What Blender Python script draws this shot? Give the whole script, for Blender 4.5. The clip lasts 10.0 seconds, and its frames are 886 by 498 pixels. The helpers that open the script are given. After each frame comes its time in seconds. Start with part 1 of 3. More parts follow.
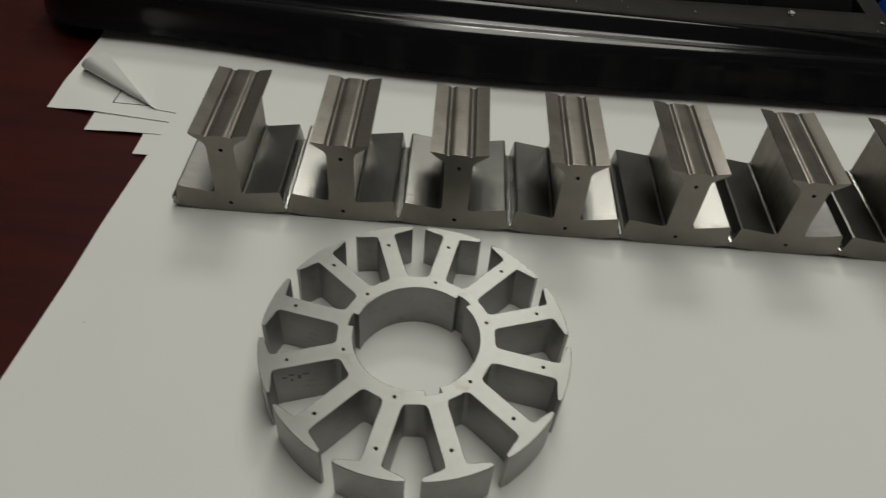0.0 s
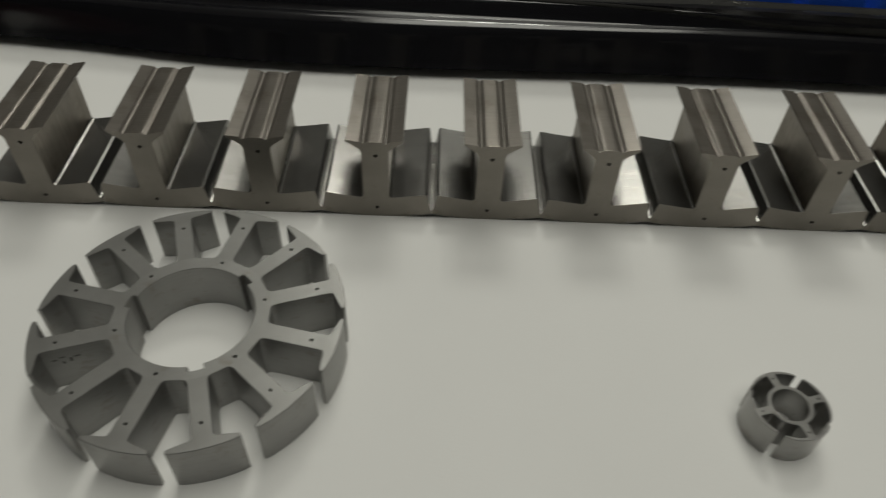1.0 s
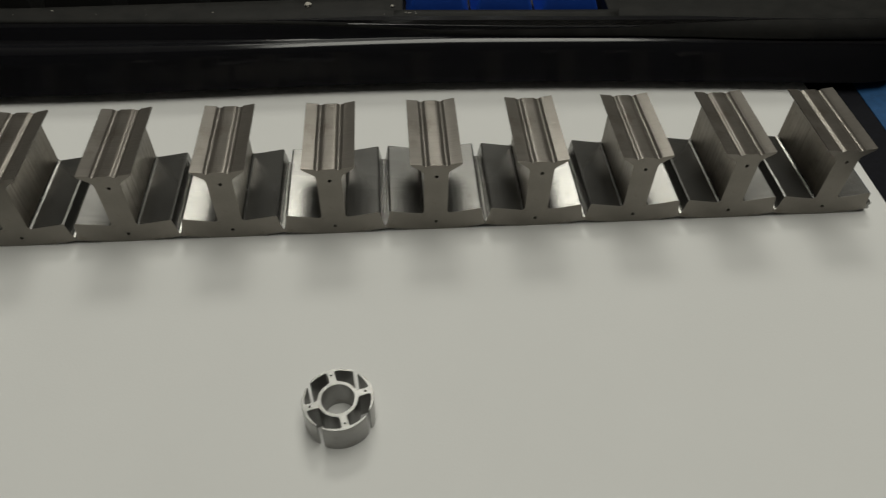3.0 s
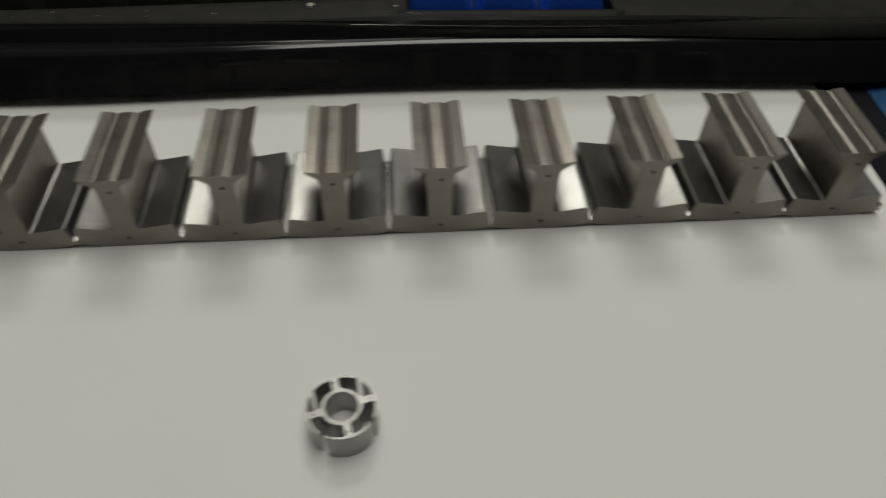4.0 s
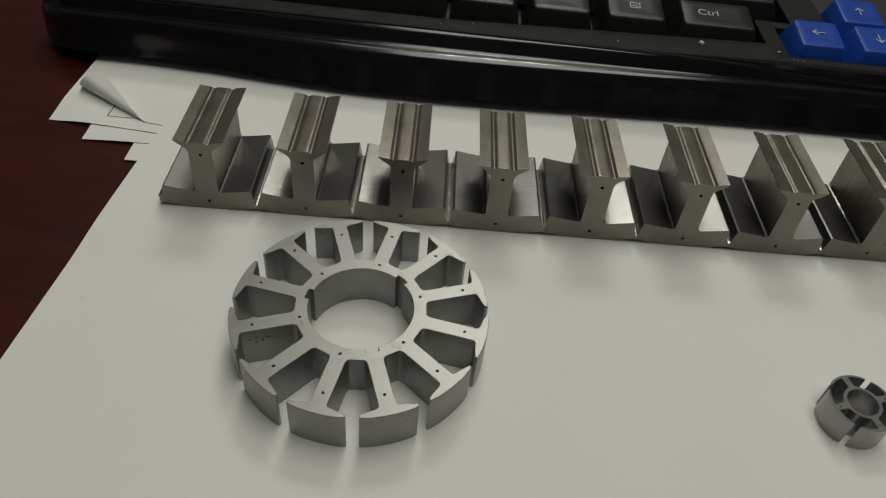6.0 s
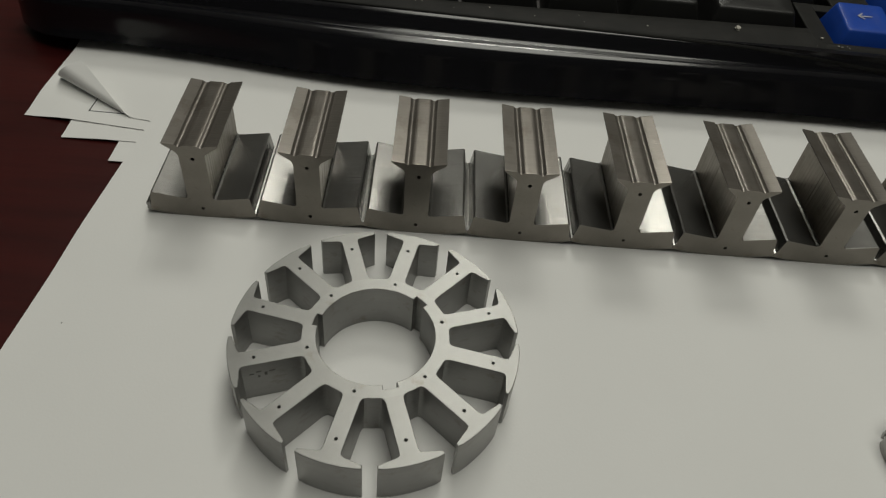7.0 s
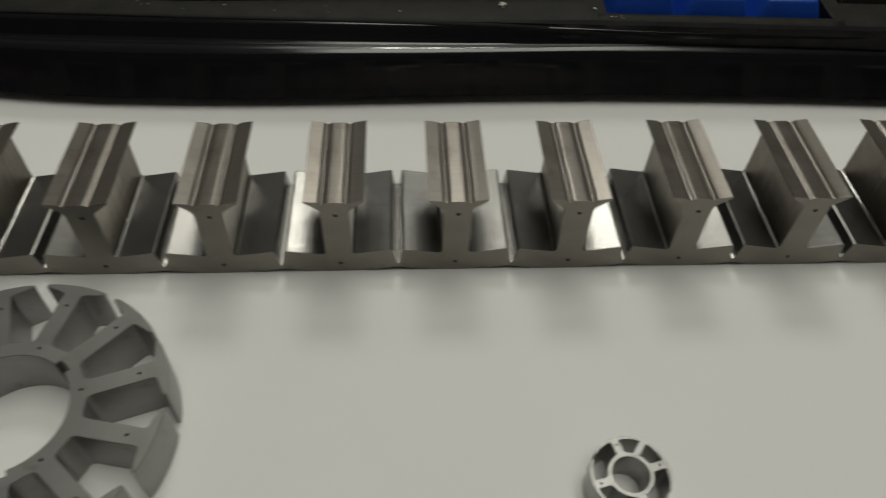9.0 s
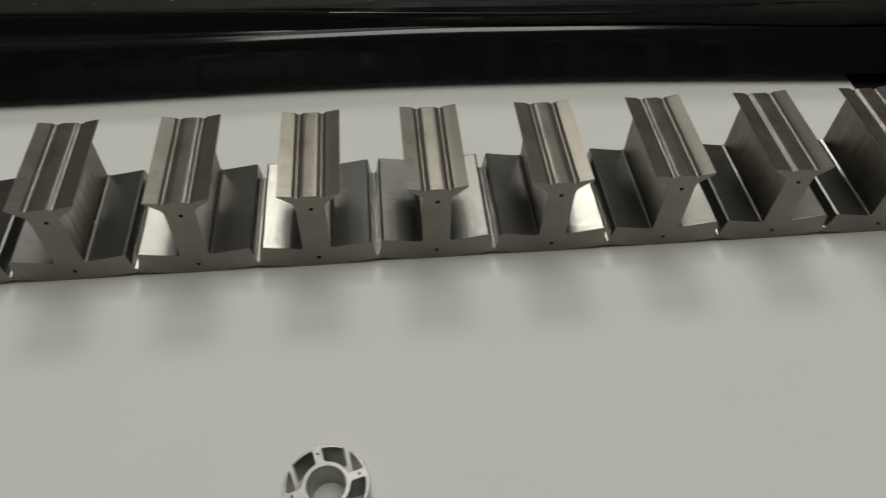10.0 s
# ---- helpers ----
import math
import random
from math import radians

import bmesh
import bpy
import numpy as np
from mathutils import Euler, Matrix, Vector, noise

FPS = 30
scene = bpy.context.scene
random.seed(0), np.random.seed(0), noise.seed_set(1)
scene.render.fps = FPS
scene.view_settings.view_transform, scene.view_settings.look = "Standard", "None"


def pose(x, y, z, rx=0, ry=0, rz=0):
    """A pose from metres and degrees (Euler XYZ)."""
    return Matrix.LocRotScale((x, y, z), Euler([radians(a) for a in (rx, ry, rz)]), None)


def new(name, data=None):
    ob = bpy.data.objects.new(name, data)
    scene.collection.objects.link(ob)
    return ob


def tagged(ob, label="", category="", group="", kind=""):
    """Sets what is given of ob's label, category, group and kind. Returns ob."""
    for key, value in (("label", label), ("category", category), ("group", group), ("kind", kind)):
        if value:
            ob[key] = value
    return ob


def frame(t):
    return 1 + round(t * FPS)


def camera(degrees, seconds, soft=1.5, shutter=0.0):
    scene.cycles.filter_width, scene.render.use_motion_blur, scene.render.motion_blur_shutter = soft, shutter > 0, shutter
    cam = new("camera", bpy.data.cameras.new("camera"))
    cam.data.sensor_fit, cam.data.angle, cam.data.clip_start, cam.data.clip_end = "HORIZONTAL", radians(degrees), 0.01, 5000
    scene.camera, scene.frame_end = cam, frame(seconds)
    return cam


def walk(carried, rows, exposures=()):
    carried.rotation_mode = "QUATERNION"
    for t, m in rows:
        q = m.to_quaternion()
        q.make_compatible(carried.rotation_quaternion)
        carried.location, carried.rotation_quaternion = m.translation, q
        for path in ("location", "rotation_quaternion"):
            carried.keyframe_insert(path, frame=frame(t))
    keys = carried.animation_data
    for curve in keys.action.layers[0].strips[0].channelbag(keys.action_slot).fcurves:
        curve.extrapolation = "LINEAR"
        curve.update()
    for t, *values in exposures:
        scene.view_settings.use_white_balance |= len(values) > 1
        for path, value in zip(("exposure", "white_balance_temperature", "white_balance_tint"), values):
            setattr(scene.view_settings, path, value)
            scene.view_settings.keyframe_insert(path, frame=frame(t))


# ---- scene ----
MM = 0.001
cam = camera(63.1, 10.0, soft=1.2, shutter=0.4)
# seconds; eye in millimetres; turn in degrees
ROWS = [
    (0.0, -86.15, -110.40, 109.12, 43.719, -3.496, 2.696),
    (0.5, -70.96, -113.69, 105.27, 44.364, -2.913, 1.813),
    (1.0, -47.03, -113.71, 109.64, 43.718, -2.093, 0.814),
    (1.5, -26.06, -113.91, 116.12, 43.247, -2.331, -1.004),
    (2.0, -6.94, -117.51, 124.11, 42.743, -1.867, -2.073),
    (2.5, 10.63, -120.38, 124.68, 42.586, -1.688, -3.194),
    (3.8, 37.76, -116.62, 123.59, 42.237, -0.381, -5.157),
    (4.0, 25.78, -116.84, 123.50, 42.366, -0.836, -4.165),
    (4.5, -11.11, -119.44, 125.58, 43.028, -1.517, -1.461),
    (5.0, -44.24, -125.33, 124.49, 43.903, -2.659, 0.309),
    (5.5, -67.04, -130.93, 123.65, 44.907, -3.837, 1.477),
    (6.0, -76.33, -133.26, 123.24, 45.523, -4.325, 2.046),
    (7.5, -82.45, -106.50, 114.82, 42.694, -4.406, 1.070),
    (8.0, -67.21, -104.33, 114.72, 42.519, -3.582, 0.291),
    (8.5, -46.19, -100.76, 118.60, 41.914, -2.567, -1.154),
    (9.0, -22.15, -95.93, 117.52, 41.066, -1.787, -2.591),
    (9.5, 6.06, -92.36, 116.40, 39.687, -1.541, -4.470),
    (10.0, 25.03, -92.93, 115.63, 39.839, -1.359, -5.566),
]
walk(cam, [(t, pose(x * MM, y * MM, z * MM, a, b, c)) for t, x, y, z, a, b, c in ROWS])

# ---- world and light ----
world = bpy.data.worlds.new("room_air")
scene.world = world
world.use_nodes = True
world.node_tree.nodes["Background"].inputs[0].default_value = (0.75, 0.78, 0.8, 1)
world.node_tree.nodes["Background"].inputs[1].default_value = 0.02
scene.view_settings.exposure = 0.0

LAMP_AT = (0.1, 1.5, 1.75)


def area_lamp(x, power, wide, long):
    data = bpy.data.lights.new("overhead_area_lamp", "AREA")
    data.shape, data.size, data.size_y = "RECTANGLE", wide, long
    data.energy, data.color = power, (0.995, 0.985, 0.885)
    ob = new("overhead_area_lamp", data)
    ob.matrix_world = pose(x, LAMP_AT[1], LAMP_AT[2])
    return ob


for k in (-1, 0, 1):
    area_lamp(LAMP_AT[0] + 0.15 * k, 2.5, 0.06, 0.5)
# broad dim glow added over the tubes to widen their reflections in the steel
reflection_glow = area_lamp(0.0, 3.6, 1.0, 0.7)
reflection_glow.matrix_world = pose(0.05, 1.53, LAMP_AT[2] + 0.004)
# unseen overhead fill, added in place of the room's general light
overhead_fill = area_lamp(0.0, 15.3, 0.9, 1.6)
overhead_fill.matrix_world = pose(0.2, 0.15, 1.79)


# ---- materials ----
def material(name, colour, rough=0.5, metal=0.0, coat=0.0, spec=0.5):
    m = bpy.data.materials.new(name)
    m.use_nodes = True
    b = m.node_tree.nodes["Principled BSDF"]
    b.inputs["Base Color"].default_value = (*colour, 1)
    b.inputs["Roughness"].default_value = rough
    b.inputs["Metallic"].default_value = metal
    b.inputs["Coat Weight"].default_value = coat
    b.inputs["Specular IOR Level"].default_value = spec
    return m


def nd(m, kind, **values):
    n = m.node_tree.nodes.new(kind)
    for key, v in values.items():
        n.inputs[key.replace("_", " ")].default_value = v
    return n


def link(m, a, b):
    m.node_tree.links.new(a, b)


def coords(m, scale=(1, 1, 1)):
    tc = m.node_tree.nodes.new("ShaderNodeTexCoord")
    mp = nd(m, "ShaderNodeMapping", Scale=scale)
    link(m, tc.outputs["Object"], mp.inputs["Vector"])
    return mp.outputs["Vector"]


def mottle(m, scale, low, high, stretch=(1, 1, 1), detail=4.0, target="Base Color", start=0.3, stop=0.7):
    """Noise between two colours (or two grey values) into one input."""
    n = nd(m, "ShaderNodeTexNoise", Scale=scale, Detail=detail, Roughness=0.6)
    link(m, coords(m, stretch), n.inputs["Vector"])
    r = m.node_tree.nodes.new("ShaderNodeValToRGB")
    r.color_ramp.elements[0].position, r.color_ramp.elements[1].position = start, stop
    r.color_ramp.elements[0].color = (*low, 1) if isinstance(low, tuple) else (low, low, low, 1)
    r.color_ramp.elements[1].color = (*high, 1) if isinstance(high, tuple) else (high, high, high, 1)
    link(m, n.outputs["Fac"], r.inputs["Fac"])
    link(m, r.outputs["Color"], m.node_tree.nodes["Principled BSDF"].inputs[target])
    return r


def relief(m, layers, distance=0.0001):
    """Sum of noise layers (scale, strength, stretch) as bump."""
    last = None
    for scale, strength, stretch in layers:
        n = nd(m, "ShaderNodeTexNoise", Scale=scale, Detail=3.0)
        link(m, coords(m, stretch), n.inputs["Vector"])
        b = nd(m, "ShaderNodeBump", Strength=strength, Distance=distance)
        link(m, n.outputs["Fac"], b.inputs["Height"])
        if last:
            link(m, last.outputs["Normal"], b.inputs["Normal"])
        last = b
    link(m, last.outputs["Normal"], m.node_tree.nodes["Principled BSDF"].inputs["Normal"])
    return last


def laminated_steel(name, axis, pitch, low, high, rough, strength, vary=0.35, metal=1.0):
    """Stacked punched sheets: a fine ridge for each sheet along one axis, with each sheet a little different."""
    m = material(name, high, rough, metal)
    b = m.node_tree.nodes["Principled BSDF"]
    pick = [0.0, 0.0, 0.0]
    pick[axis] = 1.0 / pitch
    at = coords(m, tuple(pick))
    # one random value for each sheet
    sep = m.node_tree.nodes.new("ShaderNodeSeparateXYZ")
    link(m, at, sep.inputs[0])
    fl = m.node_tree.nodes.new("ShaderNodeMath")
    fl.operation = "FLOOR"
    link(m, sep.outputs[axis], fl.inputs[0])
    wn = m.node_tree.nodes.new("ShaderNodeTexWhiteNoise")
    wn.noise_dimensions = "1D"
    link(m, fl.outputs[0], wn.inputs["W"])
    # the ridge
    fr = m.node_tree.nodes.new("ShaderNodeMath")
    fr.operation = "SINE"
    turn = m.node_tree.nodes.new("ShaderNodeMath")
    turn.operation = "MULTIPLY"
    turn.inputs[1].default_value = 2 * math.pi
    link(m, sep.outputs[axis], turn.inputs[0])
    link(m, turn.outputs[0], fr.inputs[0])
    # stains
    big = nd(m, "ShaderNodeTexNoise", Scale=110.0, Detail=4.0, Roughness=0.55)
    link(m, coords(m), big.inputs["Vector"])
    add = m.node_tree.nodes.new("ShaderNodeMath")
    add.operation = "MULTIPLY_ADD"
    link(m, wn.outputs["Value"], add.inputs[0])
    add.inputs[1].default_value = vary
    link(m, big.outputs["Fac"], add.inputs[2])
    ramp = m.node_tree.nodes.new("ShaderNodeValToRGB")
    ramp.color_ramp.elements[0].position, ramp.color_ramp.elements[1].position = 0.2, 1.1 if vary > 0.2 else 0.85
    ramp.color_ramp.elements[0].color, ramp.color_ramp.elements[1].color = (*low, 1), (*high, 1)
    link(m, add.outputs[0], ramp.inputs["Fac"])
    spots = nd(m, "ShaderNodeTexNoise", Scale=260.0, Detail=5.0, Roughness=0.7)
    link(m, coords(m, (1.0, 1.0, 1.6)), spots.inputs["Vector"])
    gate = nd(m, "ShaderNodeMapRange", From_Min=0.56, From_Max=0.74, To_Min=0.0, To_Max=0.55)
    link(m, spots.outputs["Fac"], gate.inputs["Value"])
    mix = m.node_tree.nodes.new("ShaderNodeMix")
    mix.data_type = "RGBA"
    link(m, gate.outputs["Result"], mix.inputs[0])
    link(m, ramp.outputs["Color"], mix.inputs[6])
    mix.inputs[7].default_value = (low[0] * 0.72, low[1] * 0.62, low[2] * 0.5, 1)
    link(m, mix.outputs[2], b.inputs["Base Color"])
    mr = nd(m, "ShaderNodeMapRange", To_Min=rough - 0.035, To_Max=rough + 0.05)
    link(m, big.outputs["Fac"], mr.inputs["Value"])
    link(m, mr.outputs["Result"], b.inputs["Roughness"])
    bump = nd(m, "ShaderNodeBump", Strength=strength, Distance=0.00006)
    ragged = nd(m, "ShaderNodeTexNoise", Scale=1.0, Detail=2.0)
    along = [240.0, 240.0, 240.0]
    along[axis] = 0.7 / pitch
    link(m, coords(m, tuple(along)), ragged.inputs["Vector"])
    uneven = m.node_tree.nodes.new("ShaderNodeMath")
    uneven.operation = "MULTIPLY_ADD"
    uneven.inputs[1].default_value = 3.0
    link(m, ragged.outputs["Fac"], uneven.inputs[0])
    link(m, fr.outputs[0], uneven.inputs[2])
    link(m, uneven.outputs[0], bump.inputs["Height"])
    fine = nd(m, "ShaderNodeTexNoise", Scale=2500.0, Detail=2.0)
    link(m, coords(m), fine.inputs["Vector"])
    bump2 = nd(m, "ShaderNodeBump", Strength=0.12, Distance=0.0001)
    link(m, fine.outputs["Fac"], bump2.inputs["Height"])
    link(m, bump.outputs["Normal"], bump2.inputs["Normal"])
    link(m, bump2.outputs["Normal"], b.inputs["Normal"])
    return m


SHEET = 23.6 / 38
STRIP_STEEL = laminated_steel("strip_steel", 1, SHEET * MM, (0.195, 0.191, 0.181), (0.3, 0.296, 0.284), 0.25, 0.0, 0.14, 0.85)
# same steel for the tops, their weaker reflection put into a darker, browner colour
STRIP_DIM_TOP = laminated_steel("strip_dimmed_top", 1, SHEET * MM, (0.13, 0.118, 0.102), (0.208, 0.191, 0.171), 0.29, 0.0, 0.1, 0.6)
# flank copy with the brown reflection of dark surroundings put into its colour
STRIP_DIM_FLANK = laminated_steel("strip_dimmed_flank", 1, SHEET * MM, (0.11, 0.096, 0.076), (0.25, 0.226, 0.193), 0.3, 0.0, 0.08, 0.75)
STRIP_END = laminated_steel("strip_end_steel", 1, 0.0005, (0.215, 0.2, 0.176), (0.315, 0.294, 0.264), 0.46, 0.0, 0.0)
RING_STEEL = laminated_steel("ring_steel", 2, 0.0005, (0.255, 0.253, 0.243), (0.355, 0.353, 0.343), 0.38, 0.06, 0.06, 0.7)
SMALL_STEEL = laminated_steel("small_steel", 2, 0.0005, (0.27, 0.266, 0.256), (0.4, 0.396, 0.383), 0.28, 0.03, 0.06, 0.68)

PAPER = material("paper", (0.78, 0.78, 0.765), 0.85)
mottle(PAPER, 9.0, (0.76, 0.76, 0.745), (0.80, 0.80, 0.785))
relief(PAPER, [(14.0, 0.25, (1, 1, 1)), (1800.0, 0.05, (1, 1, 1))], 0.0004)
INK = material("ink", (0.03, 0.03, 0.035), 0.8)
STAMP = material("worn_ink", (0.12, 0.115, 0.11), 0.6)
GLOSS = material("gloss_black", (0.007, 0.007, 0.009), 0.12, 0.0, 0.0, spec=0.75)
mottle(GLOSS, 60.0, 0.11, 0.17, target="Roughness")
relief(GLOSS, [(30.0, 0.05, (0.15, 1, 1)), (900.0, 0.02, (1, 1, 1))], 0.0005)
MATTE = material("matte_black", (0.009, 0.009, 0.0085), 0.6, spec=0.15)
mottle(MATTE, 160.0, (0.011, 0.011, 0.0102), (0.022, 0.0213, 0.0195), detail=8.0)
relief(MATTE, [(4000.0, 0.3, (1, 1, 1))], 0.0001)
POCKET = material("pocket_black", (0.012, 0.010, 0.010), 0.6)
mottle(POCKET, 100.0, (0.008, 0.007, 0.007), (0.02, 0.016, 0.015))
KEY_BLACK = material("key_black", (0.012, 0.012, 0.0115), 0.35, spec=0.4)
mottle(KEY_BLACK, 90.0, 0.32, 0.42, target="Roughness")
relief(KEY_BLACK, [(3000.0, 0.2, (1, 1, 1))], 0.0001)
KEY_BLUE = material("key_blue", (0.009, 0.062, 0.39), 0.36)
mottle(KEY_BLUE, 150.0, (0.008, 0.054, 0.35), (0.011, 0.07, 0.43))
relief(KEY_BLUE, [(3000.0, 0.2, (1, 1, 1))], 0.0001)
LEGEND = material("legend_white", (0.5, 0.5, 0.5), 0.6)
DESK = material("mahogany", (0.05, 0.006, 0.005), 0.35, 0.0, 0.25)
mottle(DESK, 14.0, (0.024, 0.0022, 0.0022), (0.058, 0.006, 0.0048), stretch=(1, 9, 1), detail=8.0)
relief(DESK, [(60.0, 0.1, (1, 9, 1))], 0.0003)
MAT_BLACK = material("mat_black", (0.004, 0.0045, 0.008), 0.85, spec=0.25)
mottle(MAT_BLACK, 700.0, (0.003, 0.0035, 0.006), (0.006, 0.0065, 0.011))
MAT_BLUE = material("mat_blue", (0.008, 0.07, 0.20), 0.7)
mottle(MAT_BLUE, 500.0, (0.006, 0.06, 0.17), (0.011, 0.085, 0.235))
relief(MAT_BLUE, [(2500.0, 0.4, (1, 1, 1))], 0.0002)
CRUMB = material("crumb", (0.45, 0.43, 0.38), 0.8)
WALL = material("wall_paint", (0.38, 0.375, 0.36), 0.9)
mottle(WALL, 3.0, (0.36, 0.355, 0.34), (0.4, 0.395, 0.38))
# dark colour chosen so that the unseen south wall reflects as blocked light
DARK_BACKDROP = material("dark_backdrop", (0.06, 0.06, 0.062), 0.95)
mottle(DARK_BACKDROP, 300.0, (0.05, 0.05, 0.052), (0.07, 0.07, 0.072))
CEILING = material("ceiling_tile", (0.82, 0.82, 0.8), 0.9)
mottle(CEILING, 5.0, (0.79, 0.79, 0.77), (0.85, 0.85, 0.83))
FLOOR = material("carpet", (0.37, 0.36, 0.345), 0.9)
mottle(FLOOR, 200.0, (0.33, 0.32, 0.305), (0.41, 0.4, 0.385))
FIXTURE = material("fixture_white", (0.75, 0.75, 0.75), 0.5)


# ---- mesh helpers ----
def finish(bm, name, mat):
    me = bpy.data.meshes.new(name)
    bmesh.ops.recalc_face_normals(bm, faces=bm.faces)
    bm.to_mesh(me)
    bm.free()
    me.materials.append(mat)
    return me


def part(name, bm, mat, parent=None, label="", m=None):
    ob = new(name, bm if isinstance(bm, bpy.types.Mesh) else finish(bm, name, mat))
    if parent:
        ob.parent = parent
    if m is not None:
        ob.matrix_basis = m
    if label:
        tagged(ob, label)
    return ob


def box(bm, x0, x1, y0, y1, z0, z1, bevel=0.0):
    r = bmesh.ops.create_cube(bm, size=1.0)
    for v in r["verts"]:
        v.co = Vector(((x0 + x1) / 2 + v.co.x * (x1 - x0), (y0 + y1) / 2 + v.co.y * (y1 - y0), (z0 + z1) / 2 + v.co.z * (z1 - z0)))
    if bevel:
        es = list({e for v in r["verts"] for e in v.link_edges})
        bmesh.ops.bevel(bm, geom=es, offset=bevel, segments=2, affect="EDGES", profile=0.5)
    return bm


def extrude(loops, depth, bevel=0.0, smooth=True):
    """A plate from 2D loops (the first is the outline, the rest are holes), from z = 0 to depth, with its rims broken."""
    bm = bmesh.new()
    rims, edges = [], []
    for loop in loops:
        vs = [bm.verts.new((x, y, 0)) for x, y in loop]
        es = [bm.edges.new((vs[i], vs[(i + 1) % len(vs)])) for i in range(len(vs))]
        rims.append(vs)
        edges += es
    bmesh.ops.triangle_fill(bm, use_beauty=True, use_dissolve=False, edges=edges)
    caps = list(bm.faces)
    ex = bmesh.ops.extrude_face_region(bm, geom=caps, use_keep_orig=True)
    bmesh.ops.translate(bm, verts=[v for v in ex["geom"] if isinstance(v, bmesh.types.BMVert)], vec=(0, 0, depth))
    bmesh.ops.recalc_face_normals(bm, faces=bm.faces)
    if bevel:
        rim = [e for e in bm.edges if len(e.link_faces) == 2 and abs(e.link_faces[0].normal.z) + abs(e.link_faces[1].normal.z) > 0.9
               and abs(abs(e.link_faces[0].normal.z) - abs(e.link_faces[1].normal.z)) > 0.9]
        bmesh.ops.bevel(bm, geom=rim, offset=bevel, segments=1, affect="EDGES", clamp_overlap=True)
    if smooth:
        for f in bm.faces:
            f.smooth = True
        for e in bm.edges:
            e.smooth = len(e.link_faces) == 2 and e.calc_face_angle(0) < radians(25)
    return bm


def circle(x, y, r, n=12, turn=0.0):
    return [(x + r * math.cos(turn + 2 * math.pi * k / n), y + r * math.sin(turn + 2 * math.pi * k / n)) for k in range(n)]


def rounded(pts, radii, n=4):
    """A polygon with its corners rounded by the given radii."""
    out = []
    for i, p in enumerate(pts):
        r = radii[i] if isinstance(radii, (list, tuple)) else radii
        a, b, c = Vector(pts[i - 1]), Vector(p), Vector(pts[(i + 1) % len(pts)])
        u, w = (a - b), (c - b)
        k = min(r, 0.45 * u.length, 0.45 * w.length)
        if k < 1e-7:
            out.append(tuple(b))
            continue
        s, e = b + u.normalized() * k, b + w.normalized() * k
        for j in range(n + 1):
            t = j / n
            out.append(tuple((1 - t) ** 2 * s + 2 * t * (1 - t) * b + t * t * e))
    return out


# ---- the room ----
def room():
    bm = box(bmesh.new(), -3.0, 3.0, -1.2, 3.0, -0.79, -0.75)
    tagged(part("floor", bm, FLOOR), "grey-beige office carpet floor", "floor", kind="structure")
    bm = box(bmesh.new(), -3.0, 3.0, -1.2, 3.0, 1.82, 1.86)
    tagged(part("ceiling", bm, CEILING), "plain white office ceiling", "ceiling", kind="structure")
    for name, b in (("wall_north", (-3.1, 3.1, 3.0, 3.1)), ("wall_east", (3.0, 3.1, -1.3, 3.0)), ("wall_west", (-3.1, -3.0, -1.3, 3.0))):
        tagged(part(name, box(bmesh.new(), *b, -0.79, 1.86), WALL), "plain grey-beige office wall", "wall", kind="structure")
    # unseen wall, added close and dark in place of whoever blocks the light there
    tagged(part("wall_south", box(bmesh.new(), -3.0, 3.0, -1.3, -1.2, -0.79, 1.86), DARK_BACKDROP), "unseen dark charcoal wall added to darken reflections", "wall", kind="structure")


room()


def ceiling_fixture():
    x, y, z = LAMP_AT
    # the tubes' fixture, made wide enough to cover the added glow
    root = tagged(new("light_housing"), "wide white three-tube ceiling light fixture, widened for an added broad glow", "lamp")
    root.matrix_world = pose(x, y, z)
    part("housing", box(bmesh.new(), -0.57, 0.47, -0.34, 0.4, 0.012, 0.07, 0.004), FIXTURE, root)
    for x in (-0.58, 0.48):
        part("side_rail", box(bmesh.new(), x - 0.01, x + 0.01, -0.34, 0.4, -0.02, 0.012, 0.002), FIXTURE, root)


ceiling_fixture()


def fill_housing():
    # housing made up to go with the added overhead fill lamp
    root = tagged(new("light_housing"), "flat white housing added over the unseen overhead fill lamp", "lamp")
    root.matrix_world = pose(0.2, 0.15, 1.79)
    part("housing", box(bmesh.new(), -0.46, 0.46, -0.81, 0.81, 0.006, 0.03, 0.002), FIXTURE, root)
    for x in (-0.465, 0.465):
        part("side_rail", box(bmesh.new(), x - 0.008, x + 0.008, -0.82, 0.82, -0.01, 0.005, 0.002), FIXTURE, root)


fill_housing()

# ---- desk, papers, mat ----
DESK_Z = -1.6


def desk():
    root = tagged(new("desk"), "dark red mahogany desk with a polished top", "desk")
    root.matrix_world = pose(0, 0.05, -0.75)
    part("desktop", box(bmesh.new(), -0.8, 0.8, -0.35, 0.42, 0.715, 0.75 + DESK_Z * MM, 0.003), DESK, root)
    for x in (-0.76, 0.76):
        part("side_panel", box(bmesh.new(), x - 0.015, x + 0.015, -0.32, 0.4, 0.0, 0.715, 0.001), DESK, root)


desk()


def step(a, b, t):
    t = max(0.0, min(1.0, (t - a) / (b - a)))
    return t * t * (3 - 2 * t)


RISE = 0.7


def paper_z(x, y):
    """Height of the top sheet, in millimetres: it swells a little under the strip and waves gently."""
    swell = RISE * step(-22, -4, y) * (1 - step(26, 46, y))
    return swell + 0.0


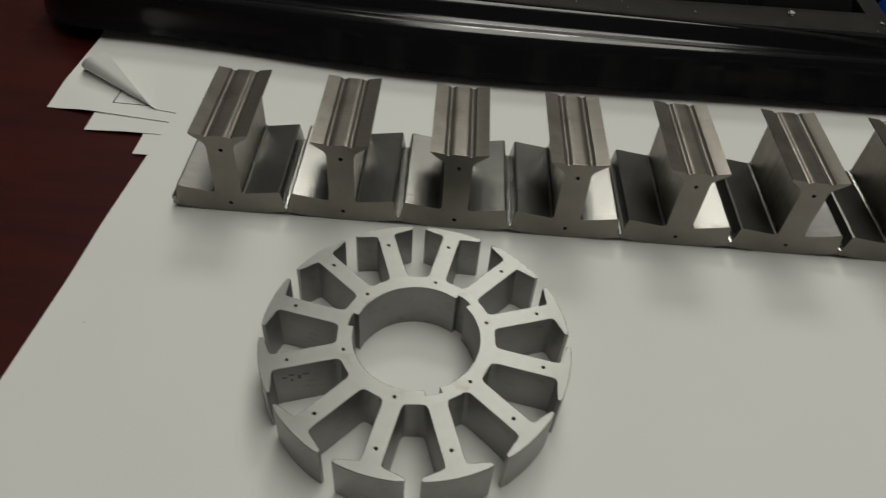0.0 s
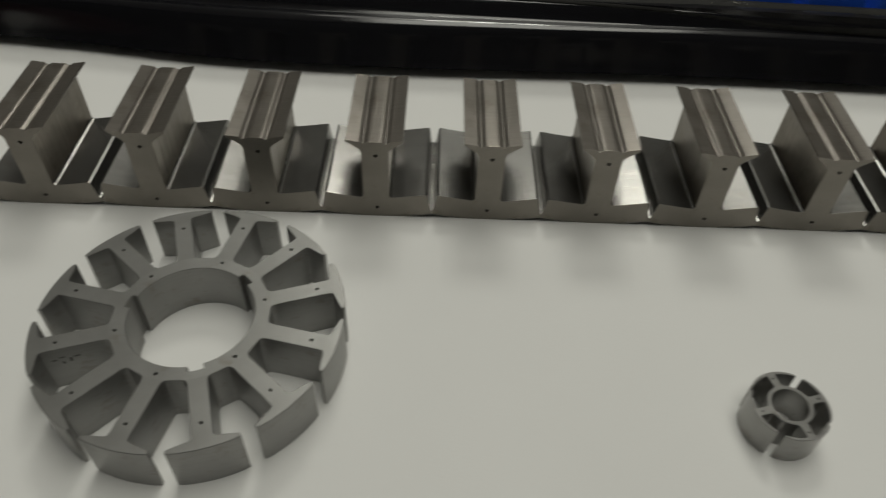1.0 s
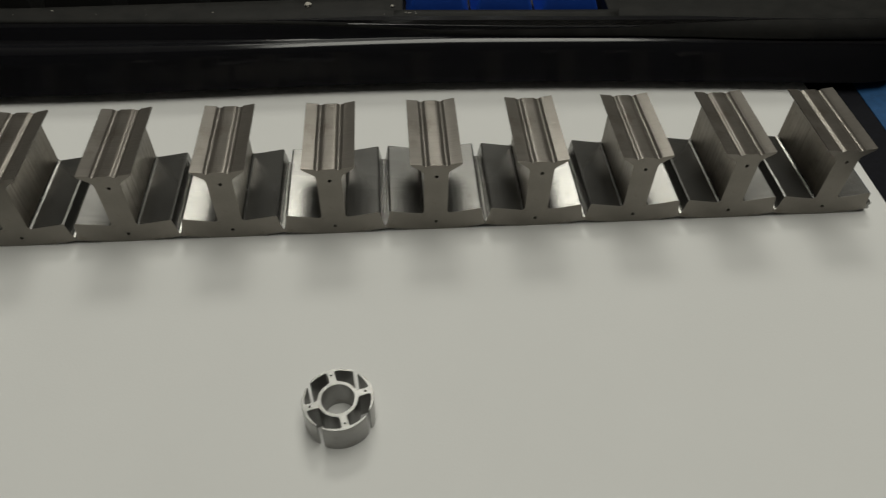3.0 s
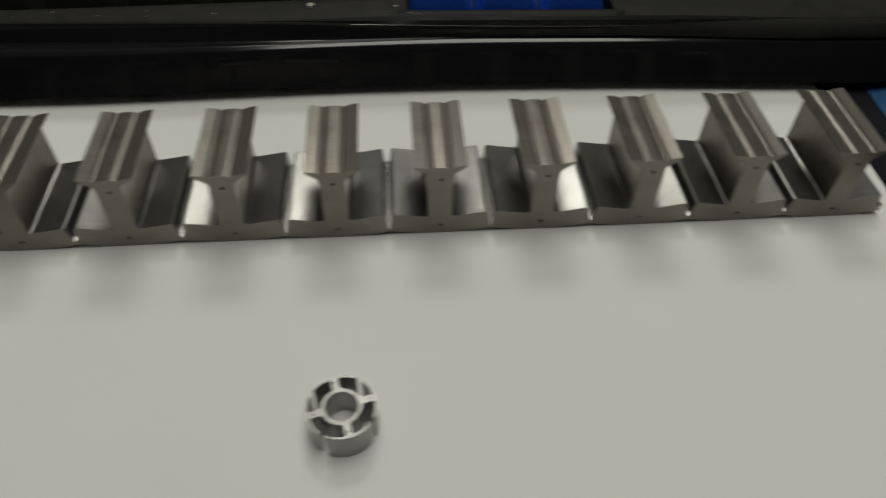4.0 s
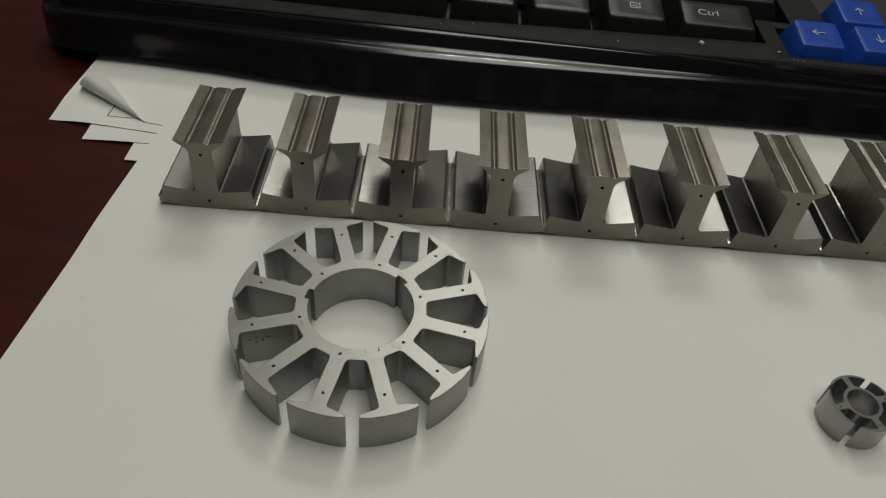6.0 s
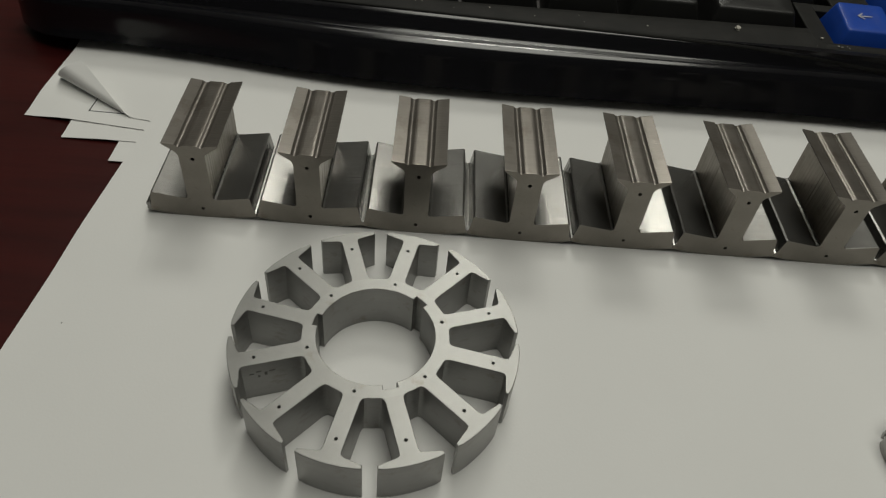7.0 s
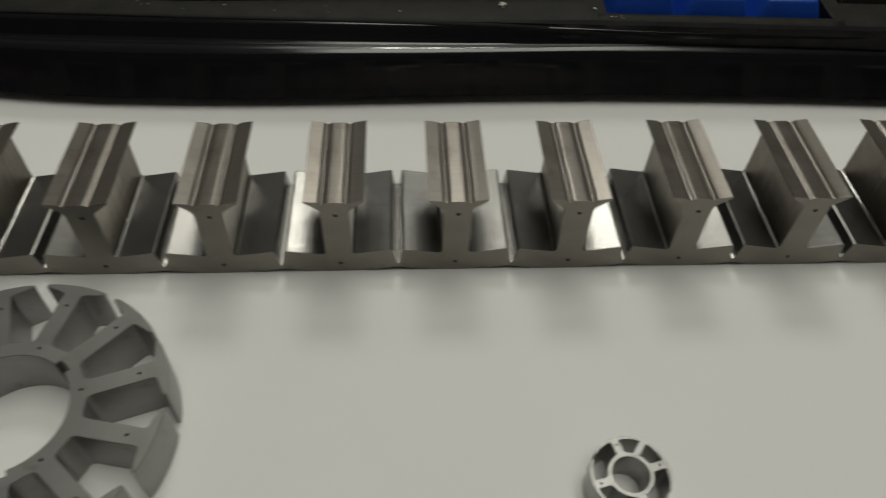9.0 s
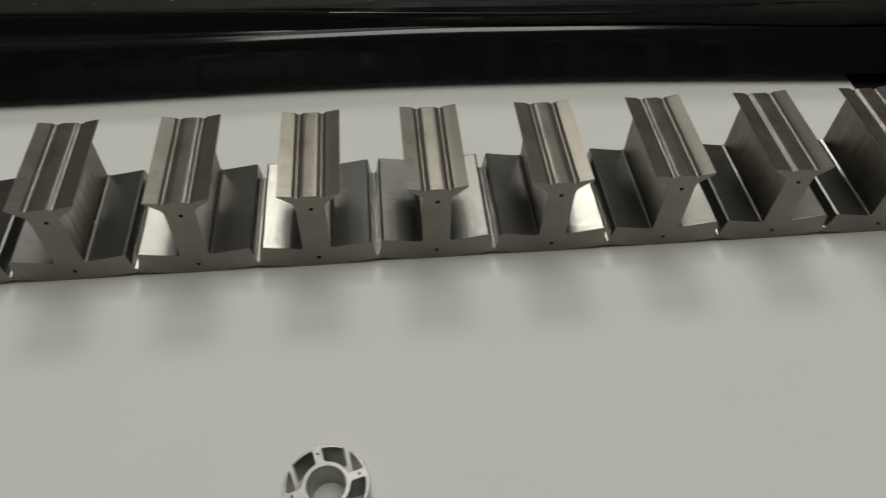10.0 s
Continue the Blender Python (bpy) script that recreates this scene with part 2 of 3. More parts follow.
def sheet(name, corners, z, label, nx=40, ny=30, height=None, curl=None, thick=0.12):
    """A sheet between four corners (front left, front right, back right, back left), in millimetres."""
    bm = bmesh.new()
    fl, fr, br, bl = [Vector(c) for c in corners]
    grid = []
    for j in range(ny + 1):
        row = []
        for i in range(nx + 1):
            s, t = i / nx, j / ny
            p = fl * (1 - s) * (1 - t) + fr * s * (1 - t) + br * s * t + bl * (1 - s) * t
            h = z + (height(p.x, p.y) if height else 0.0)
            q = Vector((p.x, p.y, h))
            if curl:
                q = curl(q)
            row.append(bm.verts.new(q * MM))
        grid.append(row)
    for j in range(ny):
        for i in range(nx):
            bm.faces.new((grid[j][i], grid[j][i + 1], grid[j + 1][i + 1], grid[j + 1][i])).smooth = True
    ex = bmesh.ops.extrude_face_region(bm, geom=list(bm.faces), use_keep_orig=True)
    bmesh.ops.translate(bm, verts=[v for v in ex["geom"] if isinstance(v, bmesh.types.BMVert)], vec=(0, 0, -thick * MM))
    bmesh.ops.recalc_face_normals(bm, faces=bm.faces)
    for e in bm.edges:
        e.smooth = len(e.link_faces) == 2 and e.calc_face_angle(0) < radians(40)
    return tagged(part(name, bm, PAPER), label, "paper", group="stack of paper")


def droop(corner, reach, depth):
    def bend(q):
        d = math.hypot(q.x - corner[0], q.y - corner[1])
        return Vector((q.x, q.y, q.z - depth * (1 - step(0, reach, d))))
    return bend


def rolled(tip, end, cone, most):
    """Rolls what lies in front of the line from tip to end up and back over it, as a cone that widens from the tip."""
    a = Vector(tip)
    along = (Vector(end) - a).normalized()
    out = Vector((-along.y, along.x))
    if out.y > 0:
        out = -out

    def bend(q):
        rel = Vector((q.x, q.y)) - a
        s, d = rel.dot(along), rel.dot(out)
        r = max(0.05, cone * s)
        d += r
        if d <= 0 or s < 0:
            return q
        turn = min(d / r, radians(most))
        rest = d - r * turn
        ahead = r * math.sin(turn) + rest * math.cos(turn) - r
        up = r * (1 - math.cos(turn)) + rest * math.sin(turn)
        p = a + along * s + out * ahead
        return Vector((p.x, p.y, q.z + up))
    return bend


sheet("paper_sheet", ((-167.5, -150), (145.0, -150), (150.5, 68), (-148.5, 74)), 0.0, "plain white sheet of paper under the metal parts", 90, 80, paper_z)
sheet("paper_sheet", ((-180.0, 38.3), (-60.8, 20.0), (-45.0, 60), (-184.5, 81)), -0.2, "white paper with its corner curled up and over", 200, 80,
      curl=rolled((-153.7, 32.4), (-180.5, 47.8), 0.1, 158))
sheet("paper_sheet", ((-184.6, 34.0), (90.0, 4.0), (92.0, 88), (-182.0, 84)), -0.45, "white paper printed with a thin black corner mark", 90, 30,
      curl=droop((-184.6, 34.0), 12, 0.95))
sheet("paper_sheet", ((-172.2, 26.0), (120.0, 25.0), (120.0, 84), (-171.0, 80)), -0.75, "white paper sticking out of the stack", 60, 20, curl=droop((-172.2, 26.0), 10, 0.4))
sheet("paper_sheet", ((-158.0, 18.4), (130.0, 17.0), (130.0, 80), (-157.0, 80)), -1.0, "white paper low in the stack", 60, 20)
sheet("paper_sheet", ((-152.0, -140.0), (144.0, -140.0), (144.0, 60), (-150.0, 60)), -1.3, "white paper at the bottom of the stack", 20, 20)


def corner_mark():
    bm = bmesh.new()
    z = -0.44
    pts = [(-168.6, 43.5), (-168.9, 36.6), (-159.0, 36.4)]
    for (x0, y0), (x1, y1) in zip(pts, pts[1:]):
        d = Vector((x1 - x0, y1 - y0)).normalized() * 0.16
        n = Vector((-d.y, d.x))
        vs = [(x0 - d.x + n.x, y0 - d.y + n.y), (x0 - d.x - n.x, y0 - d.y - n.y), (x1 + d.x - n.x, y1 + d.y - n.y), (x1 + d.x + n.x, y1 + d.y + n.y)]
        bm.faces.new([bm.verts.new((x * MM, y * MM, z * MM)) for x, y in vs])
    tagged(part("printed_mark", bm, INK), "thin black printed corner lines on paper", "print")


corner_mark()


def mouse_mat():
    root = tagged(new("mouse_mat"), "blue cloth mouse mat with a wide black border", "mouse mat")
    root.matrix_world = pose(0.150, -0.02, DESK_Z * MM, 0, 0, -2)
    out = rounded([(-0.020, -0.16), (0.26, -0.16), (0.26, 0.20), (-0.020, 0.20)], 0.012)
    part("border", extrude([out], 0.0012, 0.0002), MAT_BLACK, root)
    inn = rounded([(0.0125, 0.034), (0.24, 0.022), (0.24, 0.188), (0.0125, 0.188)], 0.010)
    part("top_cloth", extrude([inn], 0.0003, 0.0001), MAT_BLUE, root, m=pose(0, 0, 0.0012))


mouse_mat()

# ---- keyboard ----
KB = pose(0, 0.057, 0, 0, 0, -2.11)
KB_LEFT, KB_RIGHT = -203.0, 184.0
BEZEL_Z = 19.0


def belly(u):
    """How far the shell bulges forward under its left half."""
    return -5.3 * step(-172, -95, u) * (1 - step(-85, 40, u))


def ledge(u):
    return 4.5 + 0.6 * belly(u) + 2.2 * step(-20, 55, u)


def shell_z(v, u=0.0):
    """Top of the front shell in cross-section: a narrow ledge, then a soft step up to the frame, lower to the right."""
    x = v - ledge(u)
    f = x / (8.2 - ledge(u))
    return 14.1 + 0.12 * x - 0.03 * min(x, 2.0) ** 2 + (3.7 - 1.1 * step(-5, 75, u)) * step(0.28, 0.92, f)


def end_round(u):
    """How far the shell draws back towards its two ends."""
    d = min(u - KB_LEFT, KB_RIGHT - u)
    return 18 - math.sqrt(max(0.0, 324 - (18 - d) ** 2)) if d < 18 else 0.0


def nose(u, n=16):
    """The leaning, rounded front of the shell at u, from the lip over the desk up to the ledge."""
    foot = belly(u) + 0.6 * step(20, 70, u) - 1.6 * step(80, 170, u)
    lip, top = Vector((foot + 0.6, 3.0)), Vector((ledge(u), 14.1))
    c1 = lip + Vector((0.4, 0.92)) * 6.0
    c2 = top - Vector((1.0, 0.12)) * min(3.0, 0.75 * (top.x - lip.x))
    out = []
    for k in range(n):
        t = (k / n) ** 0.85
        p = lip * (1 - t) ** 3 + c1 * (3 * t * (1 - t) ** 2) + c2 * (3 * t * t * (1 - t)) + top * t ** 3
        out.append((p.x, p.y))
    return out


def seam_v(u):
    return 7.4 + 0.8 * step(60, 160, -u) - 0.7 * step(20, 90, u) - 1.7 * step(85, 150, u)


def keyboard():
    root = tagged(new("keyboard"), "black computer keyboard with blue arrow keys", "keyboard")
    root.matrix_world = KB
    # glossy shell
    back_side = [(8.4, 18.6), (10.3, 18.7), (10.3, 6.0), (150, 6.0), (150, 0.75)]

    def profile(u):
        front, e = nose(u), ledge(u)
        x, z = front[0]
        under = [(x + 6.0, 0.75), (x + 3.6, 0.9), (x + 2.2, 1.5), (x + 1.0, 2.3)]
        rise = [(e + (8.2 - e) * k / 16, shell_z(e + (8.2 - e) * k / 16, u)) for k in range(17)]
        return under + front + rise + back_side
    bm = bmesh.new()
    us = [KB_LEFT + d for d in (0, 0.5, 1.5, 3.5, 7, 12)] + [KB_LEFT + 18 + (KB_RIGHT - KB_LEFT - 36) * k / 40 for k in range(41)] + [KB_RIGHT - d for d in (12, 7, 3.5, 1.5, 0.5, 0)]
    rings = []
    for u in us:
        back = end_round(u)
        ring = []
        prof = profile(u)
        for v, z in prof:
            k = 1 - 0.4 * back / 18
            ring.append(bm.verts.new((u * MM, (v + back * (1 - min(1, max(0, (v + 2.6) / 24)))) * MM, (0.75 + (z - 0.75) * k) * MM)))
        rings.append(ring)
    for a, b in zip(rings, rings[1:]):
        for i in range(len(prof)):
            j = (i + 1) % len(prof)
            bm.faces.new((a[i], b[i], b[j], a[j]))
    bm.faces.new(rings[0])
    bm.faces.new(list(reversed(rings[-1])))
    bmesh.ops.recalc_face_normals(bm, faces=bm.faces)
    for f in bm.faces:
        f.smooth = True
    for e in bm.edges:
        e.smooth = len(e.link_faces) == 2 and e.calc_face_angle(0) < radians(30)
    part("front_shell", bm, GLOSS, root, "glossy black rounded front shell")

    # matte frame: front strip with a wavy lower edge, then bars between the key fields
    bm = bmesh.new()
    top, low = [], []
    cols = sorted([KB_LEFT + 16 + (KB_RIGHT - KB_LEFT - 23) * k / 90 for k in range(91)] + [27.45, 27.55, 91.45, 91.55])
    n = len(cols) - 1
    for u in cols:
        s = seam_v(u) + 0.9 * end_round(u)
        edge = 12.9 if 27.5 < u < 91.5 else (20.6 if u > 91 else max(14.0, 20.0 + 0.06 * (u - 24)))
        line = []
        for q in range(6):
            v = s + (edge - s) * q / 5
            low_z = shell_z(s, u) + 0.2
            z = low_z + (19.2 - low_z) * step(-1.5, 4.5, v - s)
            line.append((u, v, z))
        top.append([bm.verts.new(Vector(p) * MM) for p in line])
        low.append([bm.verts.new(Vector((u, line[0][1], line[0][2] - 0.6)) * MM), bm.verts.new(Vector((u, line[-1][1], 10.0)) * MM)])
    for k in range(n):
        for q in range(5):
            bm.faces.new((top[k][q], top[k + 1][q], top[k + 1][q + 1], top[k][q + 1])).smooth = True
        bm.faces.new((low[k][0], low[k + 1][0], top[k + 1][0], top[k][0]))
        bm.faces.new((top[k][5], top[k + 1][5], low[k + 1][1], low[k][1]))
    part("front_frame", bm, MATTE, root, "matte black frame strip")
    for name, b in (("divider", (24.6, 30.2, 12.7, 36.0)), ("divider", (30.0, 49.4, 31.6, 35.8)), ("divider", (36.5, 49.2, 35.6, 70)), ("divider", (88.8, 93.2, 12.7, 70)), ("divider", (131.5, 158.0, 20.4, 70))):
        part(name, box(bmesh.new(), b[0] * MM, b[1] * MM, b[2] * MM, b[3] * MM, 0.010, 0.01925, 0.0004), MATTE, root)
    part("key_tray", box(bmesh.new(), (KB_LEFT + 18) * MM, 131 * MM, 11.5 * MM, 120 * MM, 0.0062, 0.0118), POCKET, root)
    return root


kb = keyboard()


def keycap(u, v, wide, deep, z0, z1, mat, name="key", label="", side=2.6, front=3.0, back=2.2):
    """A tapered cap with rounded corners and a dished top; u, v is the front left corner of its foot."""
    bm = bmesh.new()
    levels = []
    for t, extra in ((0.0, 0.0), (0.5, 0.1), (0.92, 0.0), (0.985, 0.12), (1.0, 0.4)):
        e = side * t ** 1.15 + extra
        x0, x1 = e, wide - e
        y0, y1 = front * t ** 1.15 + extra, deep - back * t - extra
        z = z0 + (z1 - z0) * t
        levels.append((rounded([(x0, y0), (x1, y0), (x1, y1), (x0, y1)], 1.1 if t else 0.5, 3), z))
    rings = []
    for pts, z in levels:
        ring = []
        for x, y in pts:
            lift = 2.2 * (y / deep) * (z - z0) / (z1 - z0)
            ring.append(bm.verts.new(((u + x) * MM, (v + y) * MM, (z + lift) * MM)))
        rings.append(ring)
    for a, b in zip(rings, rings[1:]):
        for i in range(len(a)):
            j = (i + 1) % len(a)
            bm.faces.new((a[i], a[j], b[j], b[i]))
    # dish: one inner ring, lower than the rim, then the centre
    pts = levels[-1][0]
    cx, cy = wide / 2, sum(p[1] for p in pts) / len(pts)
    last = rings[-1]
    for k, drop in ((0.6, 0.2), (0.2, 0.28)):
        ring = []
        for x, y in pts:
            px, py = cx + (x - cx) * k, cy + (y - cy) * k
            ring.append(bm.verts.new(((u + px) * MM, (v + py) * MM, (z1 + 2.2 * py / deep - drop) * MM)))
        for i in range(len(pts)):
            j = (i + 1) % len(pts)
            bm.faces.new((last[i], last[j], ring[j], ring[i]))
        last = ring
    bm.faces.new(last)
    for f in bm.faces:
        f.smooth = True
    for e in bm.edges:
        e.smooth = len(e.link_faces) == 2 and e.calc_face_angle(0) < radians(32)
    ob = part(name, bm, mat, kb, label)
    return ob, (u + cx, v + cy, z1 + 2.2 * cy / deep - 0.28)


def stroke(bm, pts, w, z):
    for (x0, y0), (x1, y1) in zip(pts, pts[1:]):
        d = Vector((x1 - x0, y1 - y0)).normalized() * (w / 2)
        n = Vector((-d.y, d.x))
        vs = [(x0 - d.x + n.x, y0 - d.y + n.y), (x0 - d.x - n.x, y0 - d.y - n.y), (x1 + d.x - n.x, y1 + d.y - n.y), (x1 + d.x + n.x, y1 + d.y + n.y)]
        f = bm.faces.new([bm.verts.new((x * MM, y * MM, z * MM)) for x, y in vs])
        f.normal_update()
        if f.normal.z < 0:
            f.normal_flip()
        z += 0.004
    return bm


def arrow(key, at, turn):
    bm = stroke(bmesh.new(), [(-1.9, 0), (1.9, 0)], 0.35, 0)
    stroke(bm, [(0.5, 1.2), (1.9, 0), (0.5, -1.2)], 0.35, 0.01)
    part("legend", bm, LEGEND, key, "white arrow legend", m=pose(at[0] * MM, (at[1]) * MM, (at[2] + 0.32) * MM, 7.0, 0, 0) @ pose(0, 0, 0, 0, 0, turn))


def words(text, key, at, size, label):
    cu = bpy.data.curves.new("legend", "FONT")
    cu.body, cu.size, cu.extrude = text, size * MM, 0.00002
    cu.align_x, cu.align_y = "CENTER", "CENTER"
    cu.materials.append(LEGEND)
    tmp = bpy.data.objects.new("legend", cu)
    scene.collection.objects.link(tmp)
    me = bpy.data.meshes.new_from_object(tmp.evaluated_get(bpy.context.evaluated_depsgraph_get()))
    bpy.data.objects.remove(tmp)
    if not me.materials:
        me.materials.append(LEGEND)
    part("legend", me, LEGEND, key, label, m=pose(at[0] * MM, at[1] * MM, (at[2] + 0.15) * MM, 6.8, 0, 0))


# arrow keys
A0, AV = 30.9, 13.2
for k, turn in ((0, 180), (1, -90), (2, 0)):
    key, at = keycap(A0 + 19.05 * k, AV, 18.4, 17.6, 15.0, 22.2, KEY_BLUE, "arrow_key", "bright blue arrow key", front=2.3)
    arrow(key, (at[0], at[1] + 0.6, at[2]), turn)
key, at = keycap(A0 + 19.05, AV + 19.05, 18.4, 17.6, 15.0, 22.2, KEY_BLUE, "arrow_key", "bright blue arrow key", front=2.3)
arrow(key, at, 90)
# bottom row, then the row behind it
V0 = 21.2
VF = 20.5
key, at = keycap(-3.6, VF, 27.6, 18.9, 12.0, 21.0, KEY_BLACK, front=3.5, label="black key lettered Ctrl")
words("Ctrl", key, (at[0] - 2.6, at[1] + 0.5, at[2]), 4.2, "white lettering")
u = -3.6
for k in range(3):
    u -= 23.8
    key, at = keycap(u, VF, 22.9, 18.9, 12.0, 21.0, KEY_BLACK, front=3.5)
    if k == 0:
        bm = stroke(bmesh.new(), [(-1.5, -1.4), (1.5, -1.4), (1.5, 1.4), (-1.5, 1.4), (-1.5, -1.4)], 0.35, 0)
        for yy in (-0.5, 0.4):
            stroke(bm, [(-0.9, yy), (0.9, yy)], 0.3, 0.03)
        part("legend", bm, LEGEND, key, "white menu sign", m=pose(at[0] * MM, (at[1] + 0.6) * MM, (at[2] + 0.12) * MM, 6.8, 0, 0))
u -= 90.0
keycap(u, VF, 89.0, 18.9, 12.0, 21.0, KEY_BLACK, "space_bar", front=3.5)
u = 24.0 - 52.4
keycap(u, V0 + 19.05, 63.2, 18.2, 14.0, 22.0, KEY_BLACK)
for k in range(7):
    u -= 19.05
    keycap(u, V0 + 19.05, 18.2, 18.2, 14.0, 22.0, KEY_BLACK)
# number field
key, at = keycap(93.8, V0, 37.2, 18.2, 14.0, 21.0, KEY_BLACK, label="black number key lettered Ins")
words("Ins", key, (at[0] + 5.0, at[1] - 3.0, at[2]), 3.0, "white lettering")
keycap(93.8, V0 + 19.05, 18.2, 18.2, 14.0, 22.0, KEY_BLACK)
keycap(112.85, V0 + 19.05, 18.2, 18.2, 14.0, 22.0, KEY_BLACK)


# ---- the unrolled stator strip ----
P = 23.6
DEPTH = 23.6


def tooth_mesh(seed):
    """One tooth as a stack of punched sheets: each slightly crowned, a hair out of line with the next."""
    low = [(0.0, 0.0), (3.0, 0.06), (6.0, 0.22), (9.0, 0.55), (11.3, 0.95), (11.78, 1.1),
           (11.78, 2.2), (11.42, 2.29)]
    stem = [(2.95, 5.55), (2.75, 6.0), (2.75, 17.0), (2.85, 17.6), (3.2, 18.15), (5.65, 19.95), (5.8, 20.2)]
    groove = [(3.1, 20.08), (2.85, 19.85), (2.6, 19.69), (2.35, 19.62), (2.1, 19.64), (1.85, 19.75), (1.6, 19.92), (1.4, 19.98), (0.8, 19.99)]

    def half(floor_rise, horn_rise):
        slot = [(x, 5.37 + floor_rise * ((x - 3.35) + 0.02 * (x - 3.35) ** 2)) for x in (10.35, 8.0, 6.0, 4.0, 3.35)]
        horn = [(x, 20.1 + horn_rise * (x - 3.3)) for x in (5.75, 4.4, 3.3)]
        return low + [(10.75, slot[0][1] - 0.2)] + slot + stem + horn + groove

    right, left = half(0.138, 0.18), half(0.135, 0.12)
    loop = [Vector(p) for p in right + [(-x, z) for x, z in reversed(left) if x > 0]]
    n = len(loop)
    inward = []
    for k in range(n):
        d = (loop[(k + 1) % n] - loop[k - 1]).normalized()
        inward.append(Vector((-d.y, d.x)))
    wob = random.Random(seed)
    bm = bmesh.new()

    def ring(y, inset, dx):
        return [bm.verts.new(((p.x + m.x * inset + dx) * MM, y * MM, max(0.0, p.y + m.y * inset) * MM)) for p, m in zip(loop, inward)]

    rings = []
    count = round(DEPTH / SHEET)
    for k in range(count):
        y, dx = k * SHEET, wob.uniform(-0.02, 0.02)
        if k == 0:
            rings.append(ring(0.0, 0.025, dx))
        rings.append(ring(y + 0.19, wob.uniform(0, 0.006), dx))
        rings.append(ring(y + SHEET - 0.19, wob.uniform(0, 0.006), dx))
        rings.append(ring(min(y + SHEET, DEPTH), wob.uniform(0.014, 0.034), dx))
    for a, b in zip(rings, rings[1:]):
        for k in range(n):
            j = (k + 1) % n
            f = bm.faces.new((a[k], b[k], b[j], a[j]))
            mid, side = (loop[k] + loop[j]) / 2, (loop[j] - loop[k]).normalized()
            # top faces get the dimmed copy of the steel
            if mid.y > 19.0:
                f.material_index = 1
            # stem flanks get the copy coloured for their dark reflection
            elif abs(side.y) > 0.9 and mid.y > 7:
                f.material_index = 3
            f.smooth = True
    # end faces, the front one with two blind rivet holes
    edges = [bm.edges.get((rings[0][k], rings[0][(k + 1) % n])) for k in range(n)]
    wells = []
    for z in (2.55, 16.55):
        rim = [bm.verts.new((x, 0.0, y)) for x, y in circle(0.1 * MM, z * MM, 0.42 * MM, 12)]
        wells.append(rim)
        edges += [bm.edges.new((rim[k], rim[(k + 1) % 12])) for k in range(12)]
    for f in bmesh.ops.triangle_fill(bm, use_beauty=True, use_dissolve=False, edges=edges)["geom"]:
        if isinstance(f, bmesh.types.BMFace):
            f.material_index = 2
    for rim in wells:
        deep = [bm.verts.new((v.co.x, 0.004, v.co.z)) for v in rim]
        for k in range(12):
            bm.faces.new((rim[k], rim[(k + 1) % 12], deep[(k + 1) % 12], deep[k])).material_index = 2
        bm.faces.new(deep).material_index = 2
    bm.faces.new(rings[-1]).material_index = 2
    bmesh.ops.recalc_face_normals(bm, faces=bm.faces)
    for e in bm.edges:
        e.smooth = len(e.link_faces) == 2 and e.calc_face_angle(0) < radians(24)
    me = finish(bm, "tooth_segment", STRIP_STEEL)
    for mat in (STRIP_DIM_TOP, STRIP_END, STRIP_DIM_FLANK):
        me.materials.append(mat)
    return me


def strip():
    root = tagged(new("stator_strip"), "straight strip of twelve laminated steel stator teeth standing on white paper", "motor part")
    root.matrix_world = pose(0, 0, RISE * MM)
    meshes = [tooth_mesh(seed) for seed in (3, 4, 5)]
    for i in range(1, 13):
        ob = part("tooth_segment", meshes[i % 3], STRIP_STEEL, root)
        wob = random.Random(i)
        ob.matrix_basis = pose((i - 6.5) * P * MM + wob.uniform(-0.05, 0.05) * MM, wob.uniform(-0.08, 0.08) * MM, 0, 0, 0, wob.uniform(-0.25, 0.25))
    for s in (-1, 1):
        bm = bmesh.new()
        loop = rounded([(0, 1.1), (0.9, 1.1), (0.9, 1.9), (0.45, 2.1), (0.9, 2.4), (0.9, 3.2), (0, 3.4)], 0.2, 2)
        bm = extrude([[(s * x * MM, z * MM) for x, z in loop]], DEPTH * MM, 0.00006)
        bmesh.ops.transform(bm, verts=bm.verts, matrix=Matrix(((1, 0, 0, 0), (0, 0, 1, 0), (0, 1, 0, 0), (0, 0, 0, 1))))
        part("end_hook", bm, STRIP_STEEL, root, m=pose(s * (6 * P - 0.35) * MM, 0, 0))


strip()


# ---- round stators ----
def polar(r, a):
    return (r * math.cos(radians(a)) * MM, r * math.sin(radians(a)) * MM)


def plate(loops, depth, bevel, joint):
    """Like extrude(), but the rims on the joint between hub and tooth stay sharp, so that the two butt flush."""
    bm = extrude(loops, depth, 0.0)
    rim = []
    for e in bm.edges:
        if len(e.link_faces) == 2 and abs(abs(e.link_faces[0].normal.z) - abs(e.link_faces[1].normal.z)) > 0.9:
            if not all(joint(v.co.x / MM, v.co.y / MM) for v in e.verts):
                rim.append(e)
    bmesh.ops.bevel(bm, geom=rim, offset=bevel, segments=1, affect="EDGES", clamp_overlap=True)
    for f in bm.faces:
        f.smooth = True
    for e in bm.edges:
        e.smooth = len(e.link_faces) == 2 and e.calc_face_angle(0) < radians(25)
    return bm


